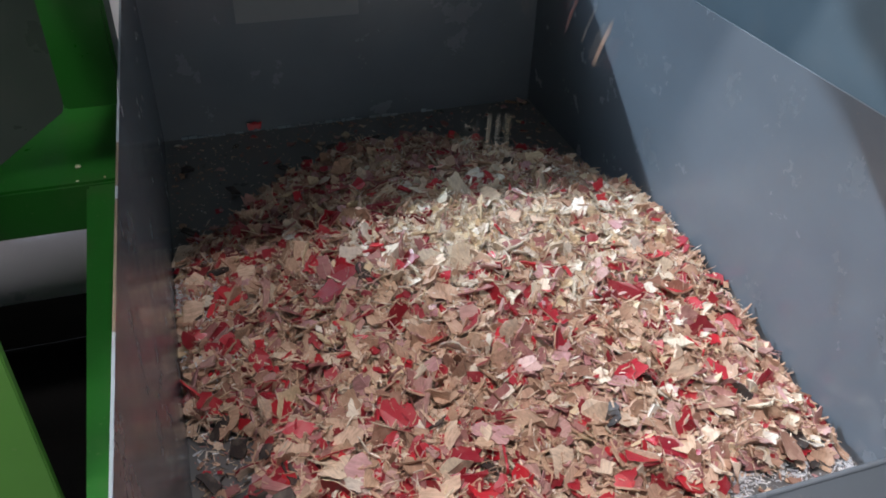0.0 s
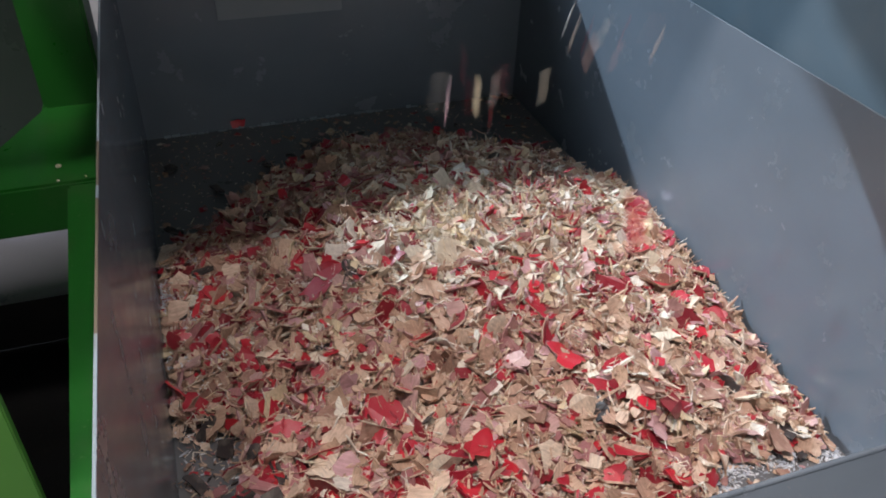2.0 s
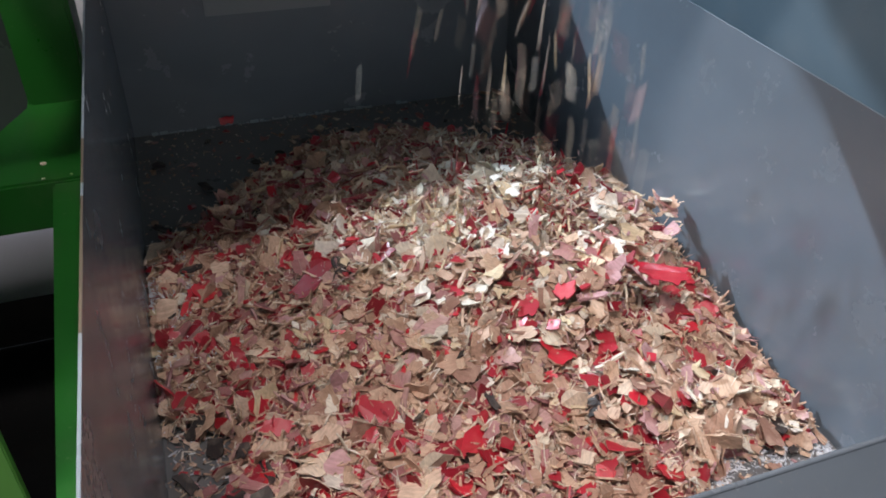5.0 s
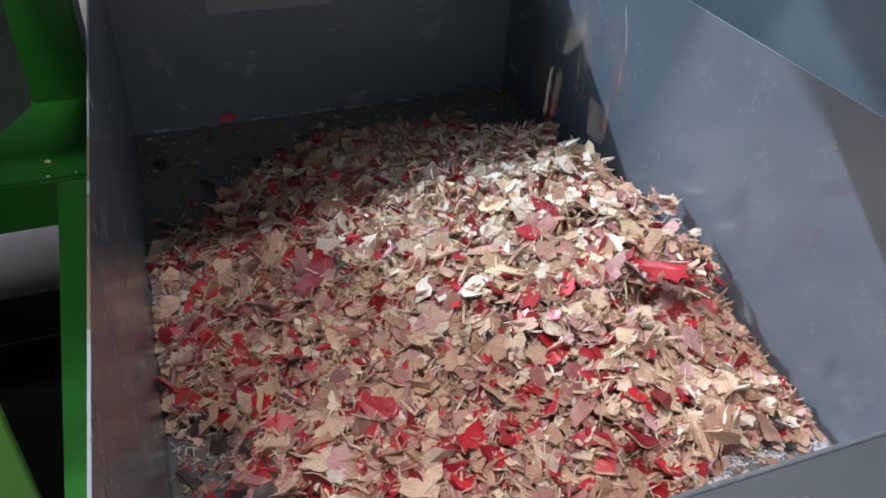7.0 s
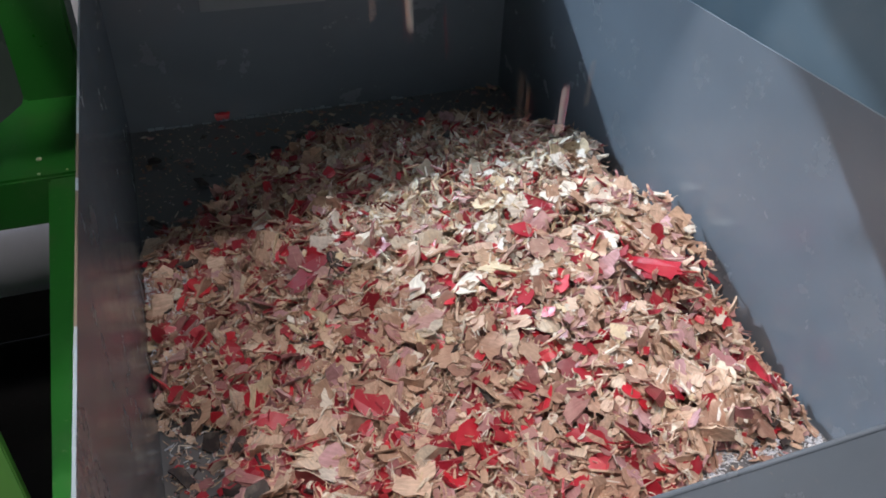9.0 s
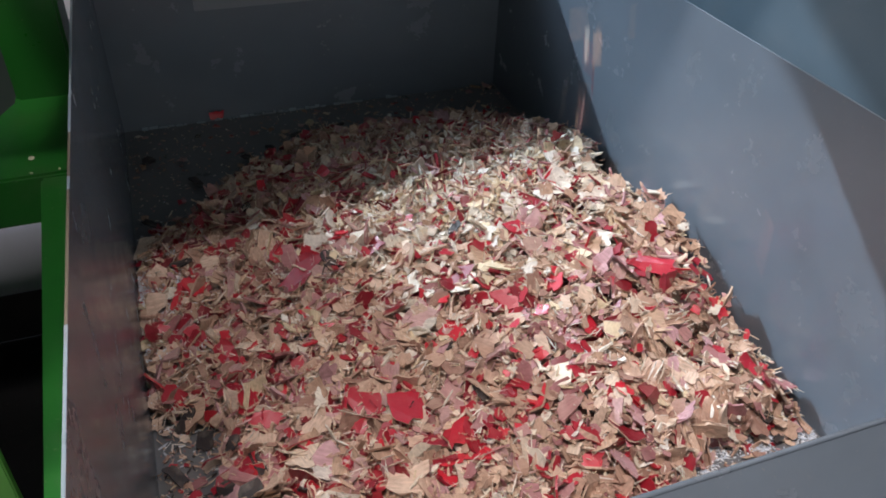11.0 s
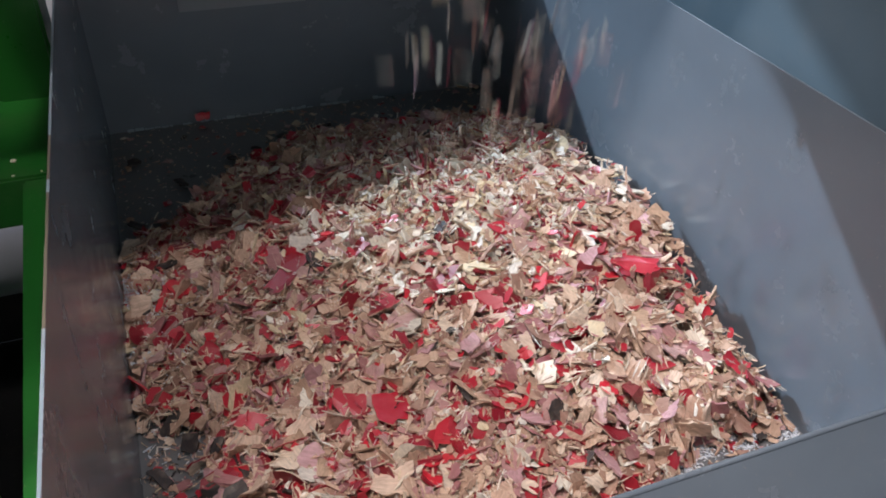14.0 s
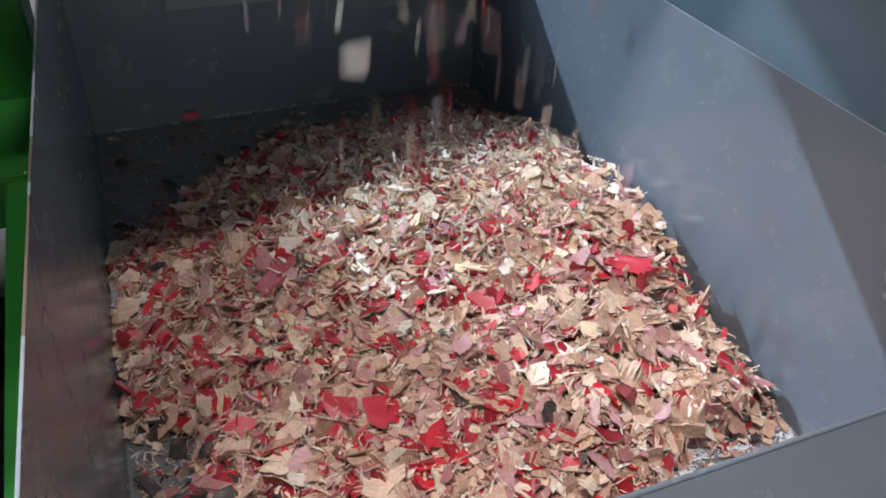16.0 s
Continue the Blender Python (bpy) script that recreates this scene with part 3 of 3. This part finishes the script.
def growing_clumps():
    """Clods of fresh chips that come to lie on the heap one after another."""
    rnd = random.Random(41)
    sites = []
    for i in range(6000):
        x, y = rnd.uniform(0.06, WIDTH - 0.05), rnd.uniform(0.42, 1.18)
        grown = heap(x, y, 1) - heap(x, y, 0)
        if grown > 0.007 and all(math.hypot(x - a, y - b) > 0.046 for a, b in sites):
            sites.append((x, y))
    late = [(0.14, 0.90), (0.20, 0.97), (0.25, 0.88), (0.29, 1.02), (0.35, 0.96), (0.40, 1.06), (0.19, 0.83), (0.12, 0.98),
            (0.33, 0.80), (0.42, 0.84), (0.50, 0.90), (0.58, 0.86), (0.46, 0.97), (0.55, 0.78), (0.61, 0.93), (0.38, 0.90)]
    for x, y in sites + late:
        extra = 0.007 if (x, y) in late else 0.0
        g = Gather()
        for i in range(95):
            a, r = rnd.uniform(0, 6.283), 0.055 * rnd.random() ** 0.5
            px, py = min(WIDTH - 0.02, x + r * math.cos(a)), y + r * math.sin(a)
            chip = any_chip(rnd, max(freshness(px, py), 0.6 if extra else 0.0), redness(px, py))
            turn = slope_turn(px, py, 1) @ chip_turn(rnd, 0.42)
            g.add(chip, (px - x, py - y, heap(px, py, 1) - heap(x, y, 1) + rnd.uniform(-0.012, 0.002)), turn)
        ob = new("chip_clod", g.mesh("chip_clod"))
        tagged(ob, "clod of fresh pale and red wood chips on the heap", "wood chips", "fresh chips on the heap", "stuff")
        top, low = heap(x, y, 1) + extra, heap(x, y, 0) - 0.030
        ob.location = (x, y, top)
        s, d = rnd.uniform(2.5, 10.0) if x > 0.56 else rnd.uniform(0.0, 12.5), rnd.uniform(1.5, 3.5)
        if extra:
            s, d = rnd.uniform(14.5, 15.0), rnd.uniform(0.5, 0.9)
        CLUMPS.append((ob, x, y, low, top, s, d))


growing_clumps()


def falling_chips():
    rnd = random.Random(54)
    small = []
    for i in range(14):
        p, f = splinter(rnd, rnd.uniform(0.012, 0.028), rnd.uniform(0.0015, 0.0045))
        g = Gather()
        g.add((p, f, [(0, 1, 1, 3)[i % 4]] * len(f)), (0, 0, 0), Matrix.Identity(3))
        small.append((g.mesh("wood_chip"), p))
    flurries = []
    for i in range(18):
        g = Gather()
        for j in range(rnd.randint(5, 9)):
            if rnd.random() < 0.72:
                p, f = splinter(rnd, rnd.uniform(0.010, 0.026), rnd.uniform(0.0015, 0.0045))
            else:
                p, f = flake(rnd, rnd.uniform(0.004, 0.011), 0.0015, 1.2)
            m = rnd.choice((0, 0, 1, 1, 2, 3))
            g.add((p, f, [m] * len(f)), (rnd.uniform(-0.055, 0.055), rnd.gauss(0, 0.03), rnd.gauss(0, 0.010)), chip_turn(rnd, 0.9))
        flurries.append((g.mesh("chip_flurry"), g.points))

    def one(t, flurry):
        late = t > 14.4
        x = min(WIDTH - 0.03, max(0.06, rnd.gauss(0.42 if late else 0.53, 0.14 if late else 0.09)))
        y = min(1.08, max(0.5, rnd.gauss(0.87, 0.085) if rnd.random() < 0.82 else rnd.uniform(0.5, 0.8)))
        if flurry:
            x, y = min(WIDTH - 0.15, max(0.14, x)), max(0.7, y)
            me, p = flurries[rnd.randrange(18)]
            ob = new("chip_flurry", me)
            tagged(ob, "handful of small splinters and crumbs falling onto the heap", "wood chips", "falling splinters", "stuff")
        else:
            me, p = SHARED[rnd.randrange(40)] if rnd.random() < 0.34 else small[rnd.randrange(14)]
            ob = new("wood_chip", me)
            tagged(ob, "shredded wood chip falling from the machine onto the heap", "wood chip", "falling wood chips")
        FALLS.append((ob, t, x, y, p, flurry))

    # large red flakes that stay in sight where they land: seconds, place, size
    for t, x, y, size in ((1.0, 0.440, 0.570, 0.028), (1.2, 0.446, 0.671, 0.014), (0.8, 0.408, 0.700, 0.014), (1.9, 0.498, 0.564, 0.020),
                          (2.1, 0.425, 0.649, 0.017), (2.8, 0.478, 0.684, 0.020), (2.6, 0.522, 0.604, 0.018), (2.9, 0.333, 0.520, 0.014),
                          (7.9, 0.246, 0.651, 0.019), (8.2, 0.369, 0.671, 0.019), (8.4, 0.582, 0.578, 0.015), (10.0, 0.265, 0.534, 0.024),
                          (10.6, 0.365, 0.668, 0.020), (11.0, 0.420, 0.602, 0.018), (9.8, 0.488, 0.563, 0.017), (11.8, 0.602, 0.658, 0.022),
                          (13.4, 0.556, 0.600, 0.019), (13.8, 0.298, 0.673, 0.018), (13.2, 0.358, 0.659, 0.020), (12.9, 0.237, 0.649, 0.015),
                          (13.7, 0.557, 0.487, 0.018)):
        me, p = chip_of(rnd, 2, size, 1.2)
        ob = new("wood_chip", me)
        tagged(ob, "large red painted wood flake falling onto the heap", "wood chip", "falling wood chips")
        FALLS.append((ob, t, x, y, p, False))
    for count, a, b, flurry in ((200, -0.32, 14.4, False), (74, 14.4, 16.1, False), (640, -0.32, 14.4, True), (160, 14.4, 16.1, True)):
        for i in range(count):
            # the machine throws its chips in gusts
            t = a + (b - a) * (i + rnd.random()) / count
            one(t + (0.12 * math.sin(t * 7.0) if t < 14.4 else 0), flurry)


falling_chips()


def fall_rows(rnd, t, x, y, p, flurry):
    """Waiting on the chute plate, sliding to its lip, falling, lying on the heap."""
    k = growth(min(16, max(0, t)))
    lean = 0.06 if flurry else 0.3
    turn = slope_turn(x, y, k) @ chip_turn(rnd, lean)
    low = float((np.array(p) @ np.array(turn).T)[:, 2].min())
    z_end = heap(x, y, k) + (0.004 if flurry else 0.003 - low * 0.5)
    rest = Matrix.Translation((x, y, z_end)) @ turn.to_4x4()
    cu = rnd.uniform(0.05, 0.68)
    sx = min(WIDTH - 0.02, max(0.02, x + rnd.gauss(0, 0.03)))
    plate = Matrix.Rotation(math.atan2(0.83, 0.81), 4, "X")
    lip_z, lip_y, v0 = 0.490, 0.735, 2.1
    drop = lip_z - z_end
    dur = (-v0 + math.sqrt(v0 * v0 + 2 * 9.81 * drop)) / 9.81
    axis = Vector((rnd.gauss(0, 1), rnd.gauss(0, 1), rnd.gauss(0, 0.6))).normalized()
    spin = (rnd.uniform(2, 9) if not flurry else rnd.uniform(0, 1.5)) * rnd.choice((-1, 1))

    def state(s):
        if s <= 0:
            u = min(1, -s / 0.6) ** 2 if s > -0.6 else 1
            return Matrix.Translation((sx, lip_y + 0.025 + (cu - 0.025) * u, lip_z + (0.02 + (cu - 0.02) * u) * 1.025)) @ plate
        if s >= dur:
            return rest
        w = 1 - (1 - s / dur) ** 3
        q = Matrix.Rotation(spin * (dur - s), 3, axis) @ turn
        return Matrix.Translation((sx + (x - sx) * w, lip_y + (y - lip_y) * w, lip_z - v0 * s - 4.905 * s * s)) @ q.to_4x4()

    steps = [-0.6, -0.4, -0.2, -0.07, 0.0] + [dur * i / 5 for i in range(1, 5)] + [dur, dur + 0.1]
    times = [-1 / FPS] + [t + s for s in steps if -1 / FPS < t + s] + [16.2]
    rows, used = [], set()
    for tt in sorted(times):
        f = frame(tt)
        if f not in used and tt < 16.35:
            used.add(f)
            rows.append((tt, state((f - 1) / FPS - t)))
    return rows


def motions():
    rnd = random.Random(61)
    for ob, x, y, low, top, s, d in CLUMPS:
        walk(ob, [(0, pose(x, y, low)), (s + 0.1, pose(x, y, low)), (s + d, pose(x, y, top)), (16.2, pose(x, y, top))])
    for ob, t, x, y, p, flurry in FALLS:
        walk(ob, fall_rows(rnd, t, x, y, p, flurry))


motions()
